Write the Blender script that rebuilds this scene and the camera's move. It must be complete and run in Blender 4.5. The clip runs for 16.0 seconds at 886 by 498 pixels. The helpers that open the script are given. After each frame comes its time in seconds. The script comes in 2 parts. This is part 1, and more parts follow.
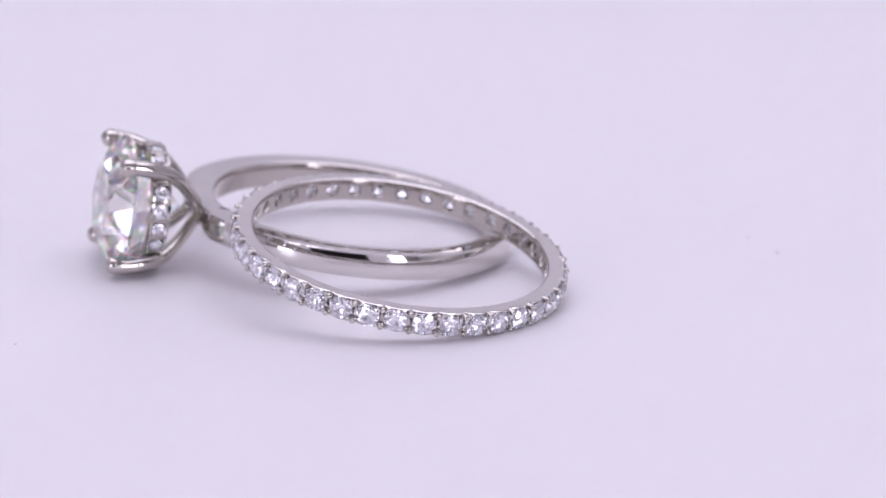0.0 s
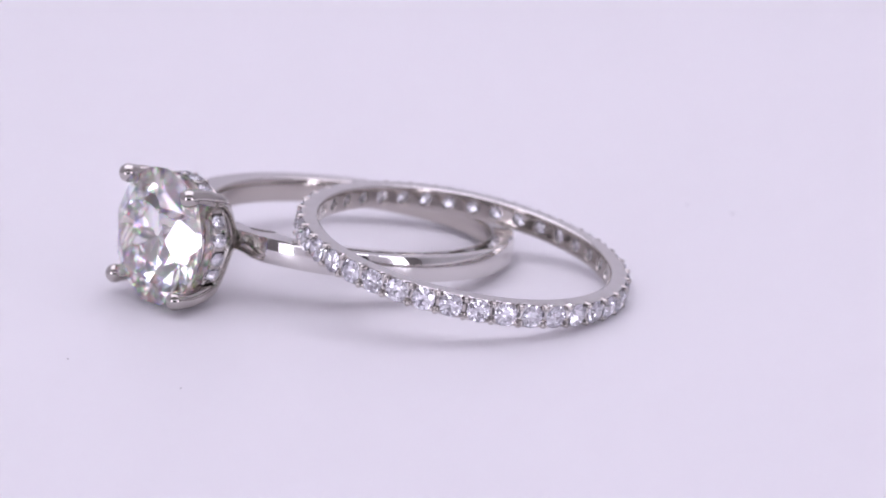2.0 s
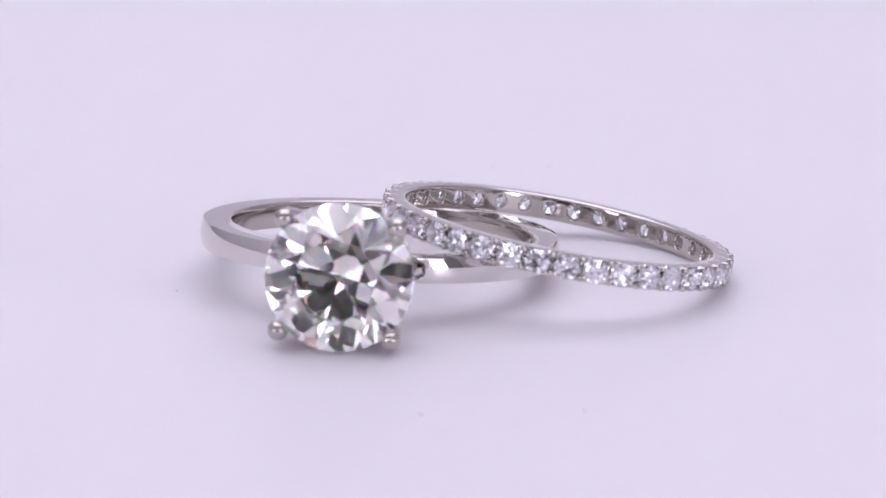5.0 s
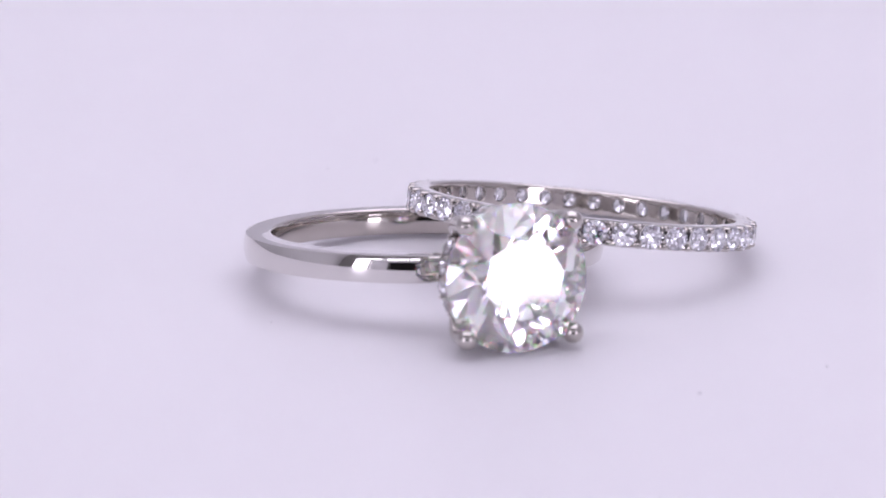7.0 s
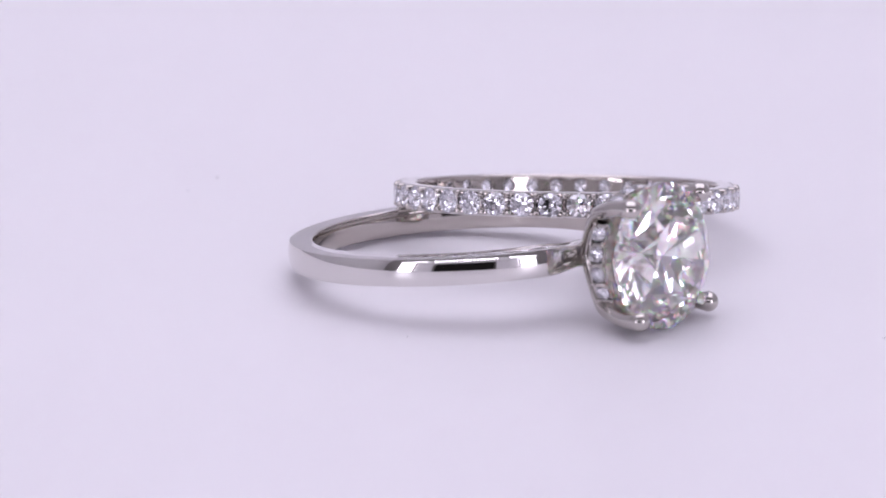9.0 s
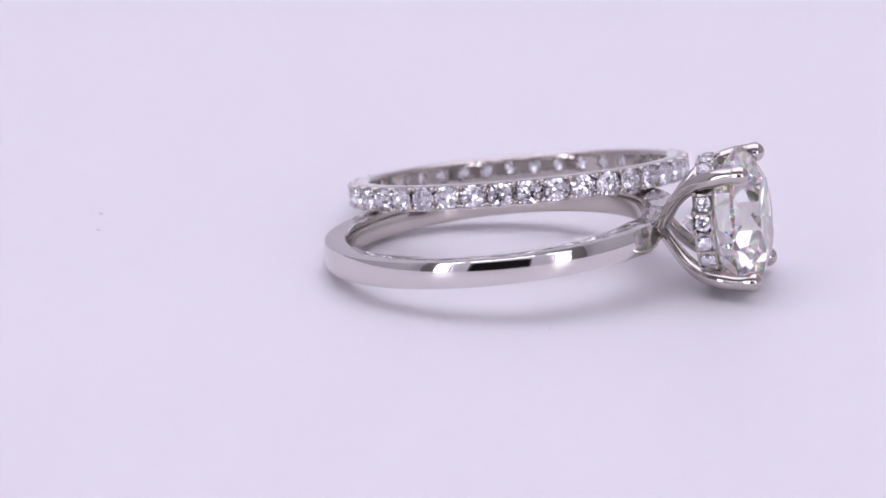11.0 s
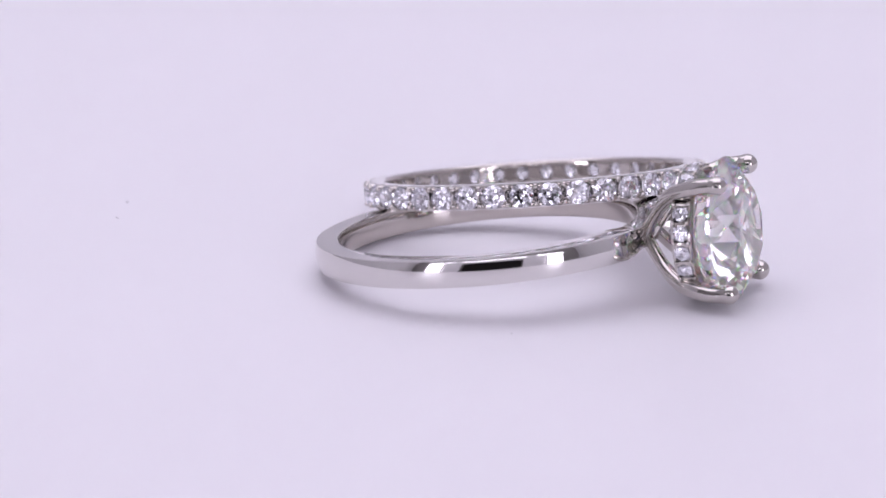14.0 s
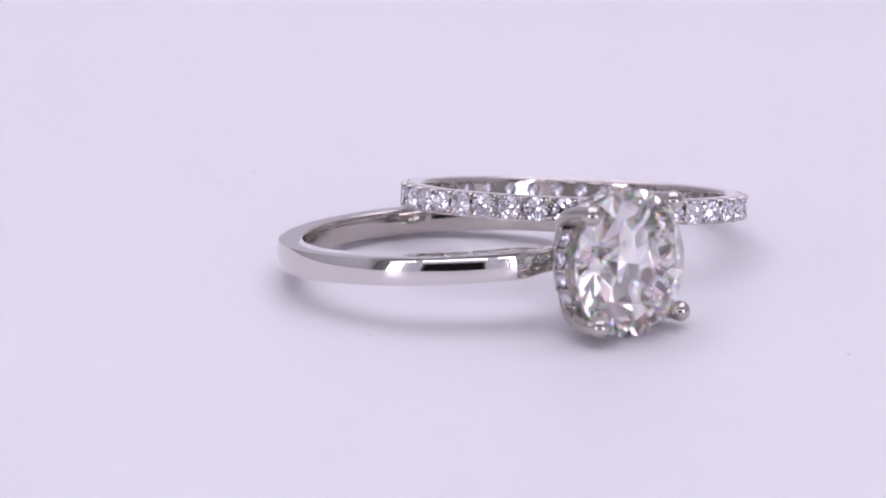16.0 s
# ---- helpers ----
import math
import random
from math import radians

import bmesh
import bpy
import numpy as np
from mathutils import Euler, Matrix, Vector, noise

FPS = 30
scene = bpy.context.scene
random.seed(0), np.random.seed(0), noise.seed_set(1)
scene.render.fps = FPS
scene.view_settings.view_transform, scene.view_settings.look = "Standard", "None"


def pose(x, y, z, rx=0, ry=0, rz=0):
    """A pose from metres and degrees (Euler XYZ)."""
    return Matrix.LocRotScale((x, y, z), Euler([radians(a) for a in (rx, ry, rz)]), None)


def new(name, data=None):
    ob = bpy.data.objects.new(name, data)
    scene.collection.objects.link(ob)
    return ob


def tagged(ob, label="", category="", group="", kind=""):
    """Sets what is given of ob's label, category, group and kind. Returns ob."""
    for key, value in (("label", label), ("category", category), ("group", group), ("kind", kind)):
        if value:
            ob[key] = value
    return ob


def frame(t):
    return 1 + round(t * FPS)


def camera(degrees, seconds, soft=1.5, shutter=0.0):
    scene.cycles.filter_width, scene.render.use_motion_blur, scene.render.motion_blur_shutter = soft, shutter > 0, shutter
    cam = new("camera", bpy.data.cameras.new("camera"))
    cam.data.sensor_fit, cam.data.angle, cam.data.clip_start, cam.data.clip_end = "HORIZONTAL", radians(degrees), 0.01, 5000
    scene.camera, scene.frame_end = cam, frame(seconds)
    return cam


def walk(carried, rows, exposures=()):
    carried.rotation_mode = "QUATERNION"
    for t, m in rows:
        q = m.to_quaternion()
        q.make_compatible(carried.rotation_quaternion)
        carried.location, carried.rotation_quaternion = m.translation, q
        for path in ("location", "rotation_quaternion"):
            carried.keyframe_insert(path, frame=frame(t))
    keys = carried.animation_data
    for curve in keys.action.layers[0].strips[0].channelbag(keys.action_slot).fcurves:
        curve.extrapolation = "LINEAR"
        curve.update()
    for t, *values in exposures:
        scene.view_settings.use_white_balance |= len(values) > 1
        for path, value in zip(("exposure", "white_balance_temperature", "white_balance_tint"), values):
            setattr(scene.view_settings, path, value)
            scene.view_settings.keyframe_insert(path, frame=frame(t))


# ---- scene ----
# A turntable with two rings turns inside a white photo box; the camera looks in through the box's front opening.
LENS = 10.856
cam = camera(LENS, 16.0, soft=1.5)
EYE = Vector((0.0, -0.24681, 0.07147))
AHEAD = Vector((0.00311, 0.96075, -0.27741))
BACK = 0.0137   # how far the camera stands back before it draws nearer


def stand(back):
    p = EYE - AHEAD * back
    return pose(p.x, p.y, p.z, 73.894, -0.238, -0.117)


walk(cam, [(0.0, stand(BACK)), (2.6, stand(BACK)), (2.9, stand(0)), (3.4, stand(-0.0013)), (4.2, stand(0)), (16.0, stand(0))])
cam.data.dof.use_dof = True
cam.data.dof.focus_distance = 0.252
cam.data.dof.aperture_fstop = 62.0

# the turntable's angle in degrees
TURN = [(0.0, -102.0), (0.25, -101.7), (0.5, -98.46), (1.0, -91.42), (1.5, -84.6), (2.0, -77.5), (2.5, -70.5), (3.0, -63.4), (3.5, -56.6),
        (4.0, -49.1), (4.2, -46.2), (4.9, -36.0), (5.6, -25.8), (6.3, -15.6), (6.5, -12.7), (7.0, -5.0), (7.5, 2.25), (8.0, 9.4), (8.5, 16.2), (9.0, 23.6),
        (9.2, 26.5), (9.9, 36.5), (10.6, 46.5), (11.3, 56.4), (11.5, 58.9), (11.8, 63.2), (12.0, 64.8), (12.35, 64.9), (12.5, 64.3), (13.0, 57.5), (13.5, 51.4),
        (14.0, 44.3), (14.5, 37.7), (15.0, 30.6), (15.5, 23.5), (16.0, 16.3)]

scene.view_settings.exposure = 0.0
scene.cycles.max_bounces = scene.cycles.transmission_bounces = scene.cycles.glossy_bounces = 24
world = bpy.data.worlds.new("dark_room")
world.use_nodes = True
world.node_tree.nodes["Background"].inputs[0].default_value = (0.012, 0.011, 0.013, 1)
scene.world = world

# ---- materials ----


def shader(name):
    m = bpy.data.materials.new(name)
    m.use_nodes = True
    n = m.node_tree.nodes
    return m, n, m.node_tree.links, n["Principled BSDF"]


def bump(n, l, bsdf, scale, strength, detail=4.0):
    co = n.new("ShaderNodeTexCoord")
    tex = n.new("ShaderNodeTexNoise")
    tex.inputs["Scale"].default_value, tex.inputs["Detail"].default_value = scale, detail
    l.new(co.outputs["Object"], tex.inputs["Vector"])
    b = n.new("ShaderNodeBump")
    b.inputs["Strength"].default_value, b.inputs["Distance"].default_value = strength, 0.00002
    l.new(tex.outputs["Fac"], b.inputs["Height"])
    l.new(b.outputs["Normal"], bsdf.inputs["Normal"])
    return co, tex


def vary(n, l, co, scale, low, high, socket, colour=False):
    tex = n.new("ShaderNodeTexNoise")
    tex.inputs["Scale"].default_value, tex.inputs["Detail"].default_value = scale, 5.0
    l.new(co.outputs["Object"], tex.inputs["Vector"])
    ramp = n.new("ShaderNodeValToRGB")
    ramp.color_ramp.elements[0].position, ramp.color_ramp.elements[1].position = 0.3, 0.7
    ramp.color_ramp.elements[0].color = (*low, 1) if colour else (low, low, low, 1)
    ramp.color_ramp.elements[1].color = (*high, 1) if colour else (high, high, high, 1)
    l.new(tex.outputs["Fac"], ramp.inputs["Fac"])
    l.new(ramp.outputs["Color"], socket)


def metal(name, colour, rough, relief):
    m, n, l, b = shader(name)
    b.inputs["Metallic"].default_value = 1.0
    co, _ = bump(n, l, b, 2500, relief)
    vary(n, l, co, 700, rough * 0.7, rough * 1.5, b.inputs["Roughness"])
    vary(n, l, co, 350, [c * 0.97 for c in colour], colour, b.inputs["Base Color"], True)
    return m


GOLD = metal("polished_white_gold", (0.72, 0.70, 0.68), 0.035, 0.02)
# darker, warmer and less smooth, for the inner faces of both rings
GOLD_INSIDE = metal("darker_white_gold", (0.56, 0.52, 0.485), 0.06, 0.05)
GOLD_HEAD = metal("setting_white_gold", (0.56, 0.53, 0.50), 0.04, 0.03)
GOLD_CAST = metal("cast_white_gold", (0.48, 0.455, 0.43), 0.10, 0.12)


def gem(name, fire, clear):
    """Clear glass of diamond's index, with a share of three lobes, one for each primary, for the stone's fire."""
    m, n, l, b = shader(name)
    n.remove(b)
    last = None
    for ior, mask in ((2.42, (1, 1, 1)), (2.375, (1, 0, 0)), (2.42, (0, 1, 0)), (2.47, (0, 0, 1))):
        share = 1 - fire if sum(mask) == 3 else fire
        if share <= 0:
            continue
        g = n.new("ShaderNodeBsdfGlass")
        g.inputs["Color"].default_value = tuple(c * k * share for c, k in zip(clear, mask)) + (1,)
        g.inputs["Roughness"].default_value, g.inputs["IOR"].default_value = 0.0, ior
        if last is None:
            last = g
        else:
            a = n.new("ShaderNodeAddShader")
            l.new(last.outputs[0], a.inputs[0])
            l.new(g.outputs[0], a.inputs[1])
            last = a
    l.new(last.outputs[0], n["Material Output"].inputs["Surface"])
    return m


DIAMOND = gem("brilliant_diamond", 0.035, (0.995, 0.9935, 0.988))
MELEE = gem("small_diamond", 0.0, (0.985, 0.985, 0.998))


def white(name, colour, rough, speckle):
    m, n, l, b = shader(name)
    co, _ = bump(n, l, b, 1800, speckle)
    vary(n, l, co, 25, [c * 0.985 for c in colour], colour, b.inputs["Base Color"], True)
    b.inputs["Roughness"].default_value = rough
    return m


TABLE = white("white_acrylic", (0.82, 0.80, 0.83), 0.4, 0.05)
sub = TABLE.node_tree.nodes["Principled BSDF"]   # light spreads a little within the acrylic
sub.inputs["Subsurface Weight"].default_value, sub.inputs["Subsurface Scale"].default_value = 0.45, 0.004
sub.inputs["Subsurface Radius"].default_value = (1.0, 1.0, 1.0)
LINER = white("grey_box_liner", (0.58, 0.57, 0.585), 0.7, 0.2)
SWEEP = white("white_backdrop", (0.80, 0.785, 0.81), 0.6, 0.1)
DARK_LINER = white("dark_front_liner", (0.24, 0.228, 0.222), 0.75, 0.2)
DUST = white("grey_dust", (0.55, 0.53, 0.55), 0.9, 0.3)


def glow(name, colour, strength):
    m, n, l, b = shader(name)
    b.inputs["Base Color"].default_value = (0.8, 0.8, 0.8, 1)
    b.inputs["Emission Color"].default_value = (*colour, 1)
    b.inputs["Emission Strength"].default_value = strength
    return m


TINT = (0.89, 0.845, 1.005)
CEILING_GLOW = glow("ceiling_diffuser", TINT, 1.74)
PANEL_GLOW = glow("front_panel_diffuser", TINT, 6.2)
LED_GLOW = glow("led", TINT, 5.0)

# ---- mesh helpers, in millimetres ----
MM = 0.001


def finish(bm, sharp=32.0):
    bmesh.ops.recalc_face_normals(bm, faces=bm.faces)
    limit = radians(sharp)
    for fc in bm.faces:
        fc.smooth = True
    for e in bm.edges:
        e.smooth = len(e.link_faces) == 2 and e.calc_face_angle(0) < limit


def mesh_of(name, bm, material, sharp=32.0):
    finish(bm, sharp)
    bmesh.ops.scale(bm, vec=(MM, MM, MM), verts=bm.verts)
    me = bpy.data.meshes.new(name)
    bm.to_mesh(me)
    bm.free()
    me.materials.append(material)
    return me


def part(name, bm, material, parent=None, label="", sharp=32.0):
    """Links a bmesh as one mesh object, under a thing or a part if one is given."""
    ob = new(name, mesh_of(name, bm, material, sharp))
    ob.parent = parent
    return tagged(ob, label)


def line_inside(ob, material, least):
    """Gives the faces that look towards the ring's axis, within a radius, a material of their own."""
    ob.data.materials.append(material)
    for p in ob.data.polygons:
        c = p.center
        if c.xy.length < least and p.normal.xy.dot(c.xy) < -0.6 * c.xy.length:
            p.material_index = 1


def link(name, me, m, parent=None):
    ob = new(name, me)
    ob.parent = parent
    ob.matrix_basis = m
    return ob


def mm(x, y, z):
    return Vector((x, y, z)) * MM


def box(bm, x0, x1, y0, y1, z0, z1):
    v = [bm.verts.new((x, y, z)) for x in (x0, x1) for y in (y0, y1) for z in (z0, z1)]
    for q in ((0, 1, 3, 2), (4, 6, 7, 5), (0, 4, 5, 1), (2, 3, 7, 6), (0, 2, 6, 4), (1, 5, 7, 3)):
        bm.faces.new([v[i] for i in q])


def bevelled_box(x0, x1, y0, y1, z0, z1, w):
    bm = bmesh.new()
    box(bm, x0, x1, y0, y1, z0, z1)
    bmesh.ops.bevel(bm, geom=list(bm.edges), offset=w, segments=2, profile=0.5, affect="EDGES")
    return bm


def spline(points, steps):
    """Catmull-Rom through rows of numbers."""
    pts = [np.array(p, float) for p in points]
    pts = [2 * pts[0] - pts[1]] + pts + [2 * pts[-1] - pts[-2]]
    out = []
    for i in range(1, len(pts) - 2):
        a, b, c, d = pts[i - 1:i + 3]
        for k in range(steps):
            t = k / steps
            out.append(0.5 * (2 * b + (c - a) * t + (2 * a - 5 * b + 4 * c - d) * t * t + (3 * b - a - 3 * c + d) * t ** 3))
    return out + [pts[-2]]


def tube(bm, rows, segs=14, flat=1.0, cap=True):
    """A rod along rows (x, y, z, radius), with a rounded far end. flat squeezes it across."""
    rows = [np.array(r, float) for r in rows]
    if cap:
        d = rows[-1][:3] - rows[-2][:3]
        d /= np.linalg.norm(d)
        r = rows[-1][3]
        tip = rows[-1][:3]
        for a in (22, 44, 64, 80, 88):
            rows.append(np.array([*(tip + d * r * math.sin(radians(a))), r * math.cos(radians(a))]))
    side = None
    rings = []
    for i, row in enumerate(rows):
        p = Vector(row[:3])
        d = Vector(rows[min(i + 1, len(rows) - 1)][:3]) - Vector(rows[max(i - 1, 0)][:3])
        d.normalize()
        side = (Vector((0, 0, 1)) if abs(d.z) < 0.9 else Vector((1, 0, 0))) if side is None else side
        side = (side - d * side.dot(d)).normalized()
        up = d.cross(side)
        rings.append([bm.verts.new(p + (side * math.cos(q) + up * math.sin(q) * flat) * row[3]) for q in (2 * math.pi * k / segs for k in range(segs))])
    for a, b in zip(rings, rings[1:]):
        for k in range(segs):
            bm.faces.new((a[k], a[(k + 1) % segs], b[(k + 1) % segs], b[k]))
    bm.faces.new(rings[0])
    bm.faces.new(rings[-1])


def lathe(bm, profile, segs, spin=None, close=True):
    """Turns a profile of (radius, height) round z; spin(angle, k) may give the profile of each step."""
    rings = []
    for i in range(segs):
        a = 2 * math.pi * i / segs
        pr = spin(a) if spin else profile
        rings.append([bm.verts.new((r * math.cos(a), r * math.sin(a), z)) for r, z in pr])
    k = len(rings[0])
    for i in range(segs):
        p, q = rings[i], rings[(i + 1) % segs]
        for j in range(k if close else k - 1):
            bm.faces.new((p[j], q[j], q[(j + 1) % k], p[(j + 1) % k]))


def brilliant(R):
    """A round brilliant of girdle radius R: table up, girdle at z = 0, cut plane by plane."""
    bm = bmesh.new()
    n, top, low = 32, 0.018 * R, -0.018 * R
    a = [bm.verts.new((R * math.cos(2 * math.pi * (k + 0.5) / n), R * math.sin(2 * math.pi * (k + 0.5) / n), R)) for k in range(n)]
    b = [bm.verts.new((v.co.x, v.co.y, -R)) for v in a]
    bm.faces.new(a)
    bm.faces.new(b[::-1])
    for k in range(n):
        bm.faces.new((a[k], b[k], b[(k + 1) % n], a[(k + 1) % n]))
    rt = 0.57 * R
    crown = top + math.tan(radians(34.5)) * (R - rt)
    cuts = [((0, 0, crown), (0, 0, 1))]

    def plane(az, slope, r, z, sign):
        az, s = radians(az), radians(slope)
        cuts.append(((r * math.cos(az), r * math.sin(az), z), (math.sin(s) * math.cos(az), math.sin(s) * math.sin(az), sign * math.cos(s))))
    for k in range(8):
        plane(45 * k, 34.5, R, top, 1)
        plane(45 * k + 22.5, 21.5, rt * math.cos(radians(22.5)), crown, 1)
        plane(45 * k, 40.9, R, low, -1)
        for d in (-11.25, 11.25):
            plane(45 * k + d, 40.5, R * 1.0, top, 1)
            plane(45 * k + d, 42.0, R * 1.0, low, -1)
    for co, no in cuts:
        got = bmesh.ops.bisect_plane(bm, geom=bm.verts[:] + bm.edges[:] + bm.faces[:], dist=1e-7, plane_co=co, plane_no=no, clear_outer=True)
        edges = [e for e in got["geom_cut"] if isinstance(e, bmesh.types.BMEdge) and len(e.link_faces) == 1]
        if len(edges) > 2:
            bmesh.ops.contextual_create(bm, geom=edges)
    bmesh.ops.remove_doubles(bm, verts=bm.verts, dist=R * 0.002)
    return bm


# ---- the turntable and the photo box ----
def build_turntable():
    bm = bmesh.new()
    prof = [(0.01, 0), (60, 0), (117, 0), (118.5, -0.3), (119.6, -1.2), (120, -2.5), (120, -10), (119, -11.5), (110, -12), (0.01, -12)]
    lathe(bm, prof, 160)
    bmesh.ops.remove_doubles(bm, verts=bm.verts, dist=0.05)
    disc = part("turntable", bm, TABLE)
    tagged(disc, "glossy white turntable disc with a few grey dust specks", "turntable")
    for x, y, r in ((-7.1, -13.5, 0.09), (15.7, -23.4, 0.12), (22.0, -18.3, 0.11), (-4.9, 19.7, 0.16), (-7.5, 17.6, 0.11)):
        b = bmesh.new()
        bmesh.ops.create_icosphere(b, subdivisions=1, radius=r * 0.65)
        for v in b.verts:
            v.co = Vector((v.co.x * 1.5, v.co.y * 0.8, max(v.co.z * 0.35, -0.02) + 0.01)) * random.uniform(0.75, 1.25)
        s = part("dust_speck", b, DUST, disc)
        s.matrix_basis = pose(x * MM, y * MM, 0, 0, 0, random.uniform(0, 180))
    return disc


TURNTABLE = build_turntable()

HX, Y0, Y1, FLOOR, TOP = 300, -222, 340, -30, 380   # the box, inside
OPEN_L, OPEN_R = -88, 66   # the opening in its front


def wall(name, bm, label, material=LINER):
    return tagged(part(name, bm, material), label, "wall", kind="structure")


def slab(*a):
    bm = bmesh.new()
    box(bm, *a)
    return bm


def build_box():
    tagged(part("floor", slab(-HX, HX, Y0, Y1, FLOOR - 12, FLOOR), LINER), "matt grey floor of the photo box", "floor", kind="structure")
    wall("wall_left", slab(-HX - 12, -HX, Y0, Y1, FLOOR - 12, TOP), "matt grey side wall of the photo box")
    wall("wall_right", slab(HX, HX + 12, Y0, Y1, FLOOR - 12, TOP), "matt grey side wall of the photo box")
    wall("wall_back", slab(-HX - 12, HX + 12, Y1, Y1 + 12, FLOOR - 12, TOP), "matt white back wall of the photo box", SWEEP)
    tagged(part("ceiling", slab(-HX - 12, HX + 12, Y0 - 12, Y1 + 12, TOP, TOP + 12), LINER), "matt grey ceiling of the photo box", "ceiling", kind="structure")
    # the front, with the opening through which the camera looks
    bm = bmesh.new()
    box(bm, -HX - 12, OPEN_L, Y0 - 12, Y0, FLOOR - 12, TOP)
    box(bm, OPEN_R, HX + 12, Y0 - 12, Y0, FLOOR - 12, TOP)
    box(bm, OPEN_L, OPEN_R, Y0 - 12, Y0, 84, TOP)
    box(bm, OPEN_L, OPEN_R, Y0 - 12, Y0, FLOOR - 12, -6)
    wall("wall_front", bm, "dark grey front wall of the photo box with an opening", DARK_LINER)
    # a white collar round the opening
    bm = bmesh.new()
    for a in ((-144, OPEN_L - 2, -6, 84), (OPEN_R + 2, 144, -6, 84), (-144, 144, 86, 130)):
        box(bm, a[0], a[1], Y0 + 0.1, Y0 + 1.6, a[2], a[3])
    tagged(part("trim", bm, SWEEP), "white card collar round the opening of the photo box", "trim", kind="structure")


build_box()


def light_panel(name, label, w, h, glowing, m):
    """A shallow framed light panel, w by h, that faces its own -z."""
    root = new(name)
    tagged(root, label, "light panel")
    root.matrix_basis = m
    bm = bmesh.new()
    f = 3.0
    for a in ((-w / 2 - f, w / 2 + f, -h / 2 - f, -h / 2, -1, 6), (-w / 2 - f, w / 2 + f, h / 2, h / 2 + f, -1, 6),
              (-w / 2 - f, -w / 2, -h / 2, h / 2, -1, 6), (w / 2, w / 2 + f, -h / 2, h / 2, -1, 6)):
        box(bm, *a)
    part("frame", bm, LINER, root)
    part("diffuser", slab(-w / 2, w / 2, -h / 2, h / 2, 0, 4), glowing, root, "glowing white diffuser")
    return root


light_panel("ceiling_light", "large glowing ceiling panel of the photo box", 540, 450, CEILING_GLOW, pose(0, 0.055, (TOP - 6.5) * MM))
for s in (-1, 1):
    panel = light_panel("front_light", "small bright front panel beside the opening", 58, 106, PANEL_GLOW,
                pose(0.164 if s > 0 else -0.174, (Y0 + 1) * MM + 0.005, 0.045, -90, 0, 0))
    tagged(panel, group="front panels")


def led_strip():
    root = tagged(new("led_strip"), "strip of small upright light bars over the opening", "light strip")
    root.matrix_basis = pose(-0.010, (Y0 + 1.7) * MM, 0.103)
    part("rail", bevelled_box(-88, 88, 0.1, 2.2, 0, 26, 0.4), LINER, root)
    bar = mesh_of("light_bar", bevelled_box(-1.8, 1.8, 2.3, 4.2, 3, 23, 0.5), LED_GLOW)
    for k in range(20):
        link("light_bar", bar, Matrix.Translation(mm(-81.7 + 8.6 * k, 0, 0)), root)
    for s in (-1, 1):
        tube_light = tagged(new("tube_light"), "thin bright tube light above a front panel", "light", "front tubes")
        tube_light.matrix_basis = pose(0.158 if s > 0 else -0.166, (Y0 + 1.7) * MM, 0.118)
        part("housing", bevelled_box(-54, 54, 0.2, 2.2, -6, 8, 0.4), LINER, tube_light)
        part("tube", bevelled_box(-51, 51, 2.3, 5.5, -4, 6, 1.2), LED_GLOW, tube_light, "glowing white tube")


led_strip()

# ---- the solitaire ring: x towards its head, z along its axis ----
RO, RI, OFF, LEAD = 9.72, 8.07, -0.58, -0.30   # both circles lie off centre, away from the head


def off_circle(r, off, a):
    """The distance, at the angle a, to a circle whose centre lies off along x."""
    return off * math.cos(a) + math.sqrt(r ** 2 - (off * math.sin(a)) ** 2)


def crown():
    """The outside's curve across the shank: its slope grows slowly, then fast towards the edges."""
    rows, drop, z = [(0.0, 0.0)], 0.0, 0.0
    for i in range(14):
        e = 38 * z if z < 0.25 else 9.5 + 30 * (z - 0.25) if z < 0.58 else 19.4 + 85 * (z - 0.58)
        drop += math.tan(radians(e * 0.87)) * 0.05
        z += 0.05
        rows.append((z, drop))
    return [(-z, d) for z, d in rows[:0:-1]] + rows


CROWN = crown()


def ease(x):
    x = min(max(x, 0), 1)
    return x * x * (3 - 2 * x)


def shoulder(d):
    """At d degrees from the head: the outer radius, the width's share and the hollow's half width."""
    far = 24.0   # where each hollow ends
    ro = off_circle(RO, LEAD, radians(d)) - 0.45 * ease((25.0 - d) / 13.0)   # it dips towards the head
    k = 1.02 - 0.24 * ease((24.0 - d) / 16.0)
    u = min(max((far - d) / 4.0, 0), 1)
    return ro, k, (0.68 * k - 0.15) * math.sqrt(1 - (1 - u) ** 2) if d < far else 0.0


def shank_profile(a):
    """Crowned outside, flat sides; a round-ended hollow in each shoulder, between two thin rails."""
    d = abs(math.degrees(math.atan2(math.sin(a), math.cos(a))))
    ro, k, hollow = shoulder(d)
    out = []
    for z, drop in CROWN:
        sink = 0.42 * ease((hollow - abs(z * k)) / 0.07 + 0.5) if hollow > 0.03 else 0.0
        out.append((ro - drop - sink, z * k))
    edge = out[-1][0]
    ri = off_circle(RI, OFF, a)
    out += [(edge - 0.06, 0.71 * k), (edge - 0.14, 0.725 * k), (edge - 0.2, 0.727 * k), (ri + 0.20, 0.727 * k), (ri + 0.09, 0.69 * k), (ri + 0.03, 0.58 * k),
            (ri, 0.3 * k), (ri, -0.3 * k), (ri + 0.03, -0.58 * k), (ri + 0.09, -0.69 * k), (ri + 0.20, -0.727 * k), (edge - 0.2, -0.727 * k),
            (edge - 0.14, -0.725 * k), (edge - 0.06, -0.71 * k)]
    return out


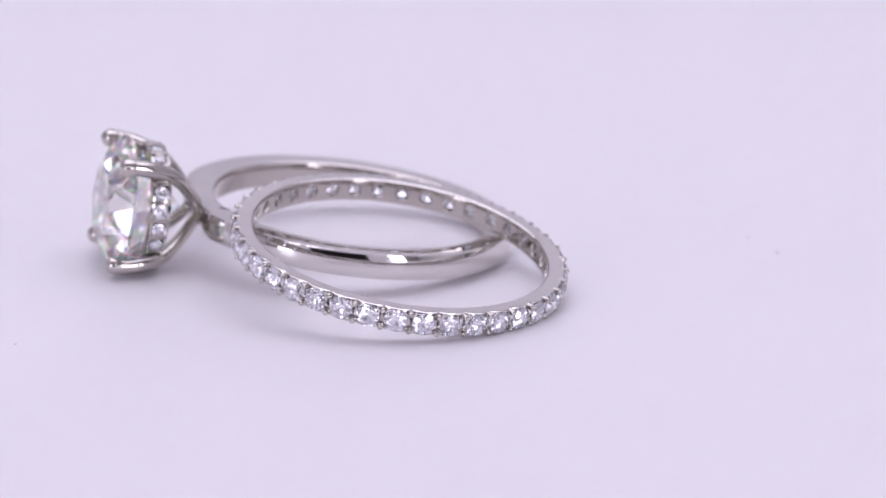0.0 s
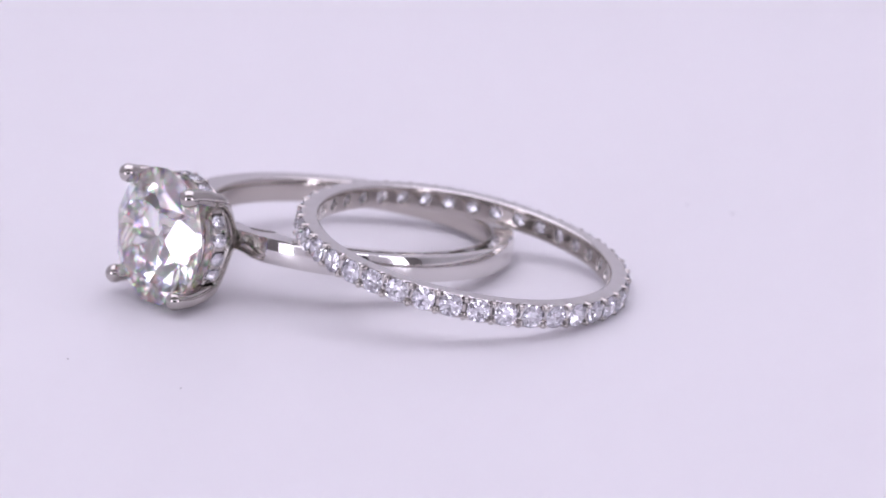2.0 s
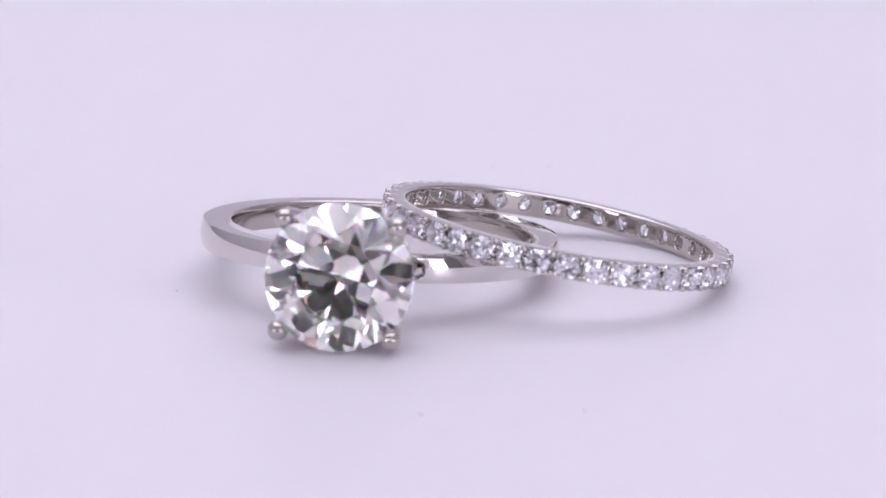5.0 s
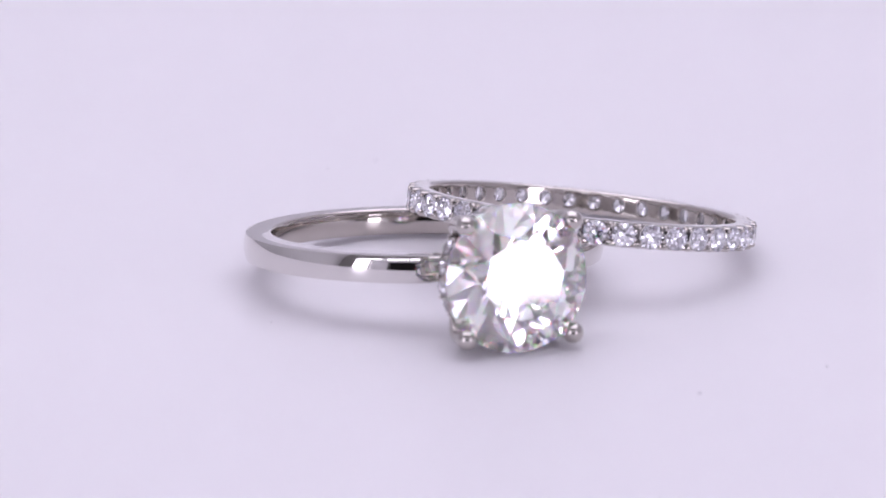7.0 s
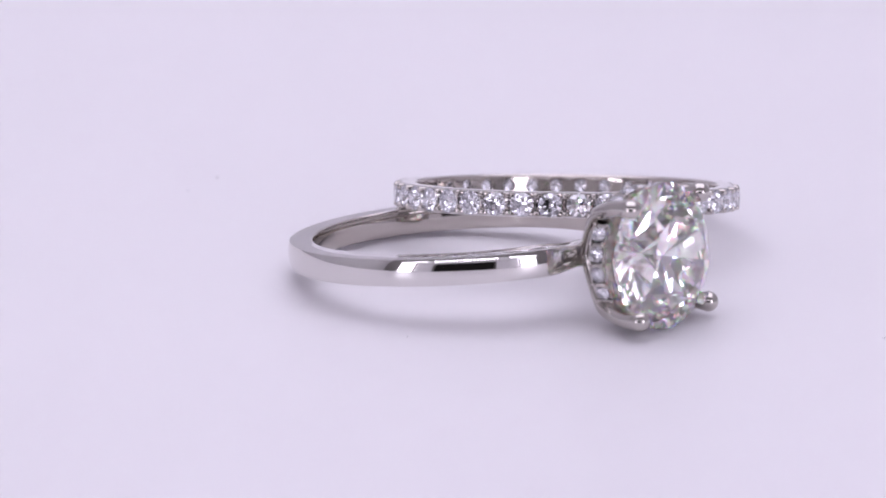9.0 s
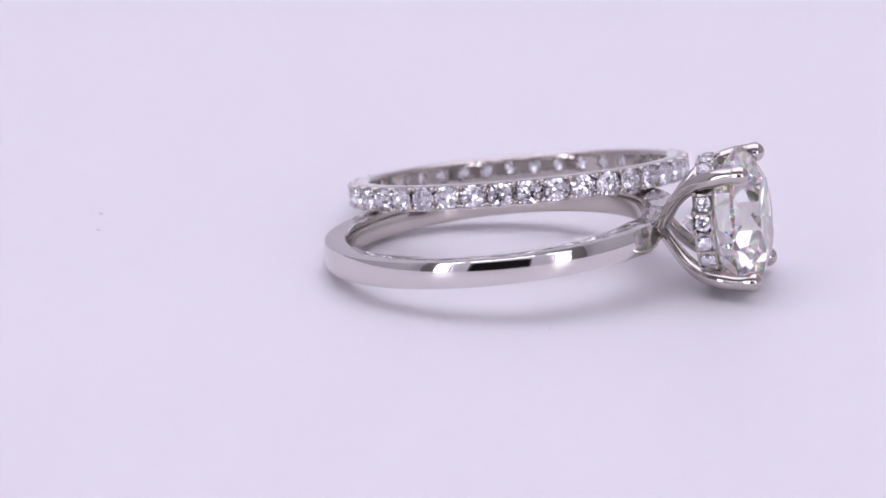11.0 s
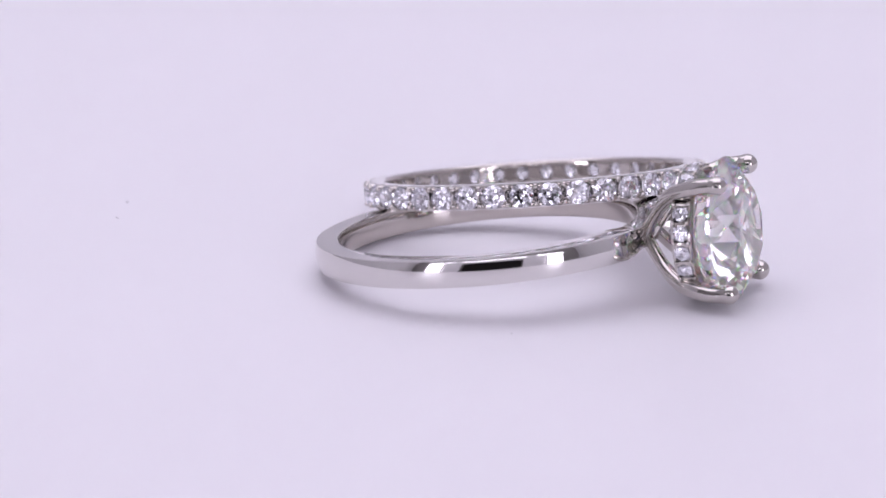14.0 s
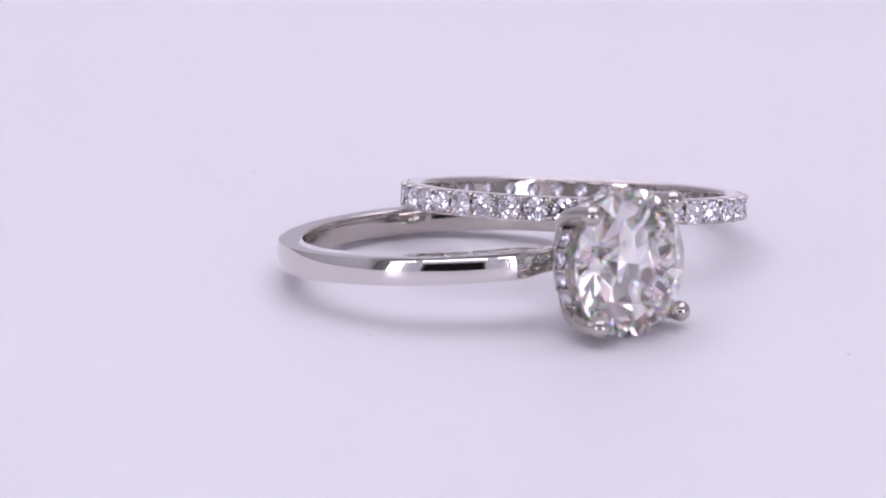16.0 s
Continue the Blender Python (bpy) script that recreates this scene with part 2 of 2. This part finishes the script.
def build_solitaire():
    root = tagged(new("engagement_ring"), "polished white gold solitaire ring with round diamond, lying down", "ring")
    bm = bmesh.new()
    lathe(bm, None, 720, spin=shank_profile)
    shank = part("shank", bm, GOLD, root, "plain polished white gold shank", sharp=50)
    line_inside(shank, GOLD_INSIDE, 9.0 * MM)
    # a thin rail runs on along each lip of a hollow to the head
    for s in (-1, 1):
        for q in (-1, 1):
            rows = []
            for d in (20, 18, 15, 12, 9.5, 7.0):
                ro, k, _ = shoulder(d)
                r, z = ro - 0.15, 0.68 * k - 0.09
                rows.append((r * math.cos(radians(d)), s * r * math.sin(radians(d)), q * z, 0.14))
            bm = bmesh.new()
            tube(bm, spline(rows, 5), 10)
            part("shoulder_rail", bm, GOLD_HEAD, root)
        bm = bmesh.new()
        bmesh.ops.create_icosphere(bm, subdivisions=2, radius=0.28)
        for v in bm.verts:
            v.co = Vector((v.co.x * 0.6 + 8.55 * math.cos(radians(15.5)), v.co.y * 1.5 + s * 8.55 * math.sin(radians(15.5)), v.co.z))
        part("shoulder_bead", bm, GOLD_CAST, root)
    # the head
    part("head_base", bevelled_box(8.2, 9.02, -1.12, 1.12, -0.36, 0.36, 0.18), GOLD_HEAD, root)
    PY, PZ = 2.93, 2.92
    for sy in (-1, 1):
        for sz in (-1, 1):
            tip = 13.64 if sz < 0 else 13.50   # the lower pair stands out a little further
            rows = [(8.72, sy * 0.95, sz * 0.12, 0.36), (9.18, sy * 1.25, sz * 0.80, 0.36), (9.95, sy * 1.78, sz * 1.72, 0.38), (10.9, sy * 2.40, sz * 2.42, 0.44),
                    (11.9, sy * 2.74, sz * 2.73, 0.48), (12.5, sy * 2.86, sz * 2.87, 0.47), (13.0, sy * PY, sz * PZ, 0.46), (tip - 0.3, sy * PY, sz * PZ, 0.50), (tip, sy * PY, sz * PZ, 0.55)]
            bm = bmesh.new()
            tube(bm, spline(rows, 6), 20)
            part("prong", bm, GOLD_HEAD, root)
    # the gallery rail with its small stones
    GX, GR = 11.42, 3.42
    bm = bmesh.new()
    lathe(bm, [(GR - 0.70, -0.50), (GR - 0.70, 0.50), (GR - 0.63, 0.56), (GR - 0.06, 0.56), (GR + 0.03, 0.52), (GR + 0.02, 0.40), (GR - 0.30, 0.36), (GR - 0.58, 0.24), (GR - 0.58, -0.24), (GR - 0.30, -0.36), (GR + 0.02, -0.40), (GR + 0.03, -0.52), (GR - 0.06, -0.56), (GR - 0.63, -0.56)], 128)
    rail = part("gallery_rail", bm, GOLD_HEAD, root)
    rail.matrix_basis = Matrix.Translation(mm(GX, 0, 0)) @ pose(0, 0, 0, 0, 90, 0)
    stone = mesh_of("gallery_stone", brilliant(0.43), MELEE, 1)
    bm = bmesh.new()
    bmesh.ops.create_icosphere(bm, subdivisions=2, radius=0.13)
    bead = mesh_of("bead", bm, GOLD_HEAD, 60)
    divider = mesh_of("divider", bevelled_box(-0.40, 0.40, -0.24, 0.05, -0.075, 0.075, 0.03), GOLD_HEAD, 40)
    for side in range(4):
        for k in range(5):
            a = radians(side * 90 + (k - 2) * 17.6)
            link("divider", divider, Matrix.Translation(mm(GX, GR * math.cos(a), GR * math.sin(a))) @ Matrix.Rotation(a - math.pi / 2, 4, "X"), root)
            for dx in (-0.40, 0.40):
                link("bead", bead, Matrix.Translation(mm(GX + dx, (GR + 0.07) * math.cos(a), (GR + 0.07) * math.sin(a))), root)
            if k < 4:
                a = radians(side * 90 + (k - 1.5) * 17.6)
                m = Matrix.Translation(mm(GX, (GR + 0.06) * math.cos(a), (GR + 0.06) * math.sin(a)))
                link("gallery_stone", stone, m @ Matrix.Rotation(a - math.pi / 2, 4, "X"), root)
    ob = part("centre_diamond", brilliant(3.88), DIAMOND, root, "large clear round brilliant diamond", sharp=1)
    ob.matrix_basis = Matrix.Translation(mm(13.08, 0, 0)) @ pose(0, 0, 0, 0, 89.2, 0) @ pose(0, 0, 0, 0, 0, 9)
    return root


# ---- the eternity band: z along its axis ----
BAND_N, BO, BI, BW = 38, 9.36, 8.42, 0.69


def build_band():
    root = tagged(new("eternity_band"), "white gold eternity band with small diamonds, leaning on another ring", "ring")
    half = math.pi / BAND_N
    n = 24
    bm = bmesh.new()
    corner = [(-1, -1), (1, -1), (1, 1), (-1, 1)]
    frame_pts = []
    for c in range(4):
        (x0, y0), (x1, y1) = corner[c], corner[(c + 1) % 4]
        for k in range(n // 4):
            t = k / (n // 4)
            frame_pts.append((x0 + (x1 - x0) * t, y0 + (y1 - y0) * t))
    for s in range(BAND_N):
        mid = 2 * half * s

        def ring(radius, width, hole=None):
            out = []
            for x, y in frame_pts:
                if hole is not None:
                    q = math.atan2(y, x)
                    a, z, r = mid + hole * math.cos(q) / radius, hole * math.sin(q), radius
                else:
                    a, z = mid + x * half, y * width
                    r = radius if radius < 9 else radius - 0.20 * abs(x) ** 4
                out.append(bm.verts.new((r * math.cos(a), r * math.sin(a), z)))
            return out
        rings = [ring(8.80, 0, 0.36), ring(BI + 0.06, 0, 0.37), ring(BI + 0.01, 0, 0.41), ring(BI, BW - 0.16), ring(BI + 0.05, BW - 0.05), ring(BI + 0.15, BW), ring(BO - 0.12, BW), ring(BO - 0.03, BW - 0.03), ring(BO, BW - 0.10),
                 ring(BO - 0.06, 0, 0.64), ring(9.12, 0, 0.58), ring(8.80, 0, 0.36)]
        for i, (p, q) in enumerate(zip(rings, rings[1:])):
            for k in range(n):
                k2 = (k + 1) % n
                if 3 <= i <= 7 and not (abs(frame_pts[k][1]) == 1 and frame_pts[k][1] == frame_pts[k2][1]):
                    continue
                bm.faces.new((p[k], p[k2], q[k2], q[k]))
    bmesh.ops.remove_doubles(bm, verts=bm.verts, dist=0.002)
    band = part("band", bm, GOLD, root, "polished white gold band pierced behind every stone", sharp=40)
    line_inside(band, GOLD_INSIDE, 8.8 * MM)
    stone = mesh_of("band_diamond", brilliant(0.655), MELEE, 1)
    bm = bmesh.new()
    tube(bm, [(9.0, 0, 0, 0.19), (9.38, 0, 0, 0.18), (9.47, 0, 0, 0.17)], 10)
    claw = mesh_of("claw", bm, GOLD_HEAD, 60)
    for s in range(BAND_N):
        a = 2 * half * s
        turn = Matrix.Rotation(a, 4, "Z")
        link("band_diamond", stone, turn @ Matrix.Translation(mm(9.40, 0, 0)) @ pose(0, 0, 0, 0, 90, 0) @ pose(0, 0, 0, 0, 0, random.uniform(0, 45)), root)
        for z in (-0.50, 0.50):
            link("claw", claw, Matrix.Rotation(a + half, 4, "Z") @ Matrix.Translation(mm(0, 0, z)), root)
    return root


SOLITAIRE = build_solitaire()
BAND = build_band()
# where each lies on the turntable at the angle 0
SOLITAIRE_AT = Matrix.Translation(mm(0.295, -5.155, 1.985)) @ pose(0, 0, 0, 0, 0, -63.93) @ pose(0, 0, 0, 0, -7.28, 0) @ pose(0, 0, 0, -2.36, 0, 0)
lean = Vector((math.cos(radians(64.5)), math.sin(radians(64.5)), 0))
BAND_AT = Matrix.Translation(mm(8.40, 0.05, 2.38)) @ Matrix.Rotation(radians(11.95), 4, Vector((0, 0, 1)).cross(lean)) @ pose(0, 0, 0, 0, 0, 2.4)


def motions():
    for ob, m in ((TURNTABLE, Matrix.Translation(mm(0, 0, -0.15))), (SOLITAIRE, SOLITAIRE_AT), (BAND, BAND_AT)):
        walk(ob, [(t, Matrix.Rotation(radians(a), 4, "Z") @ m) for t, a in TURN])


motions()
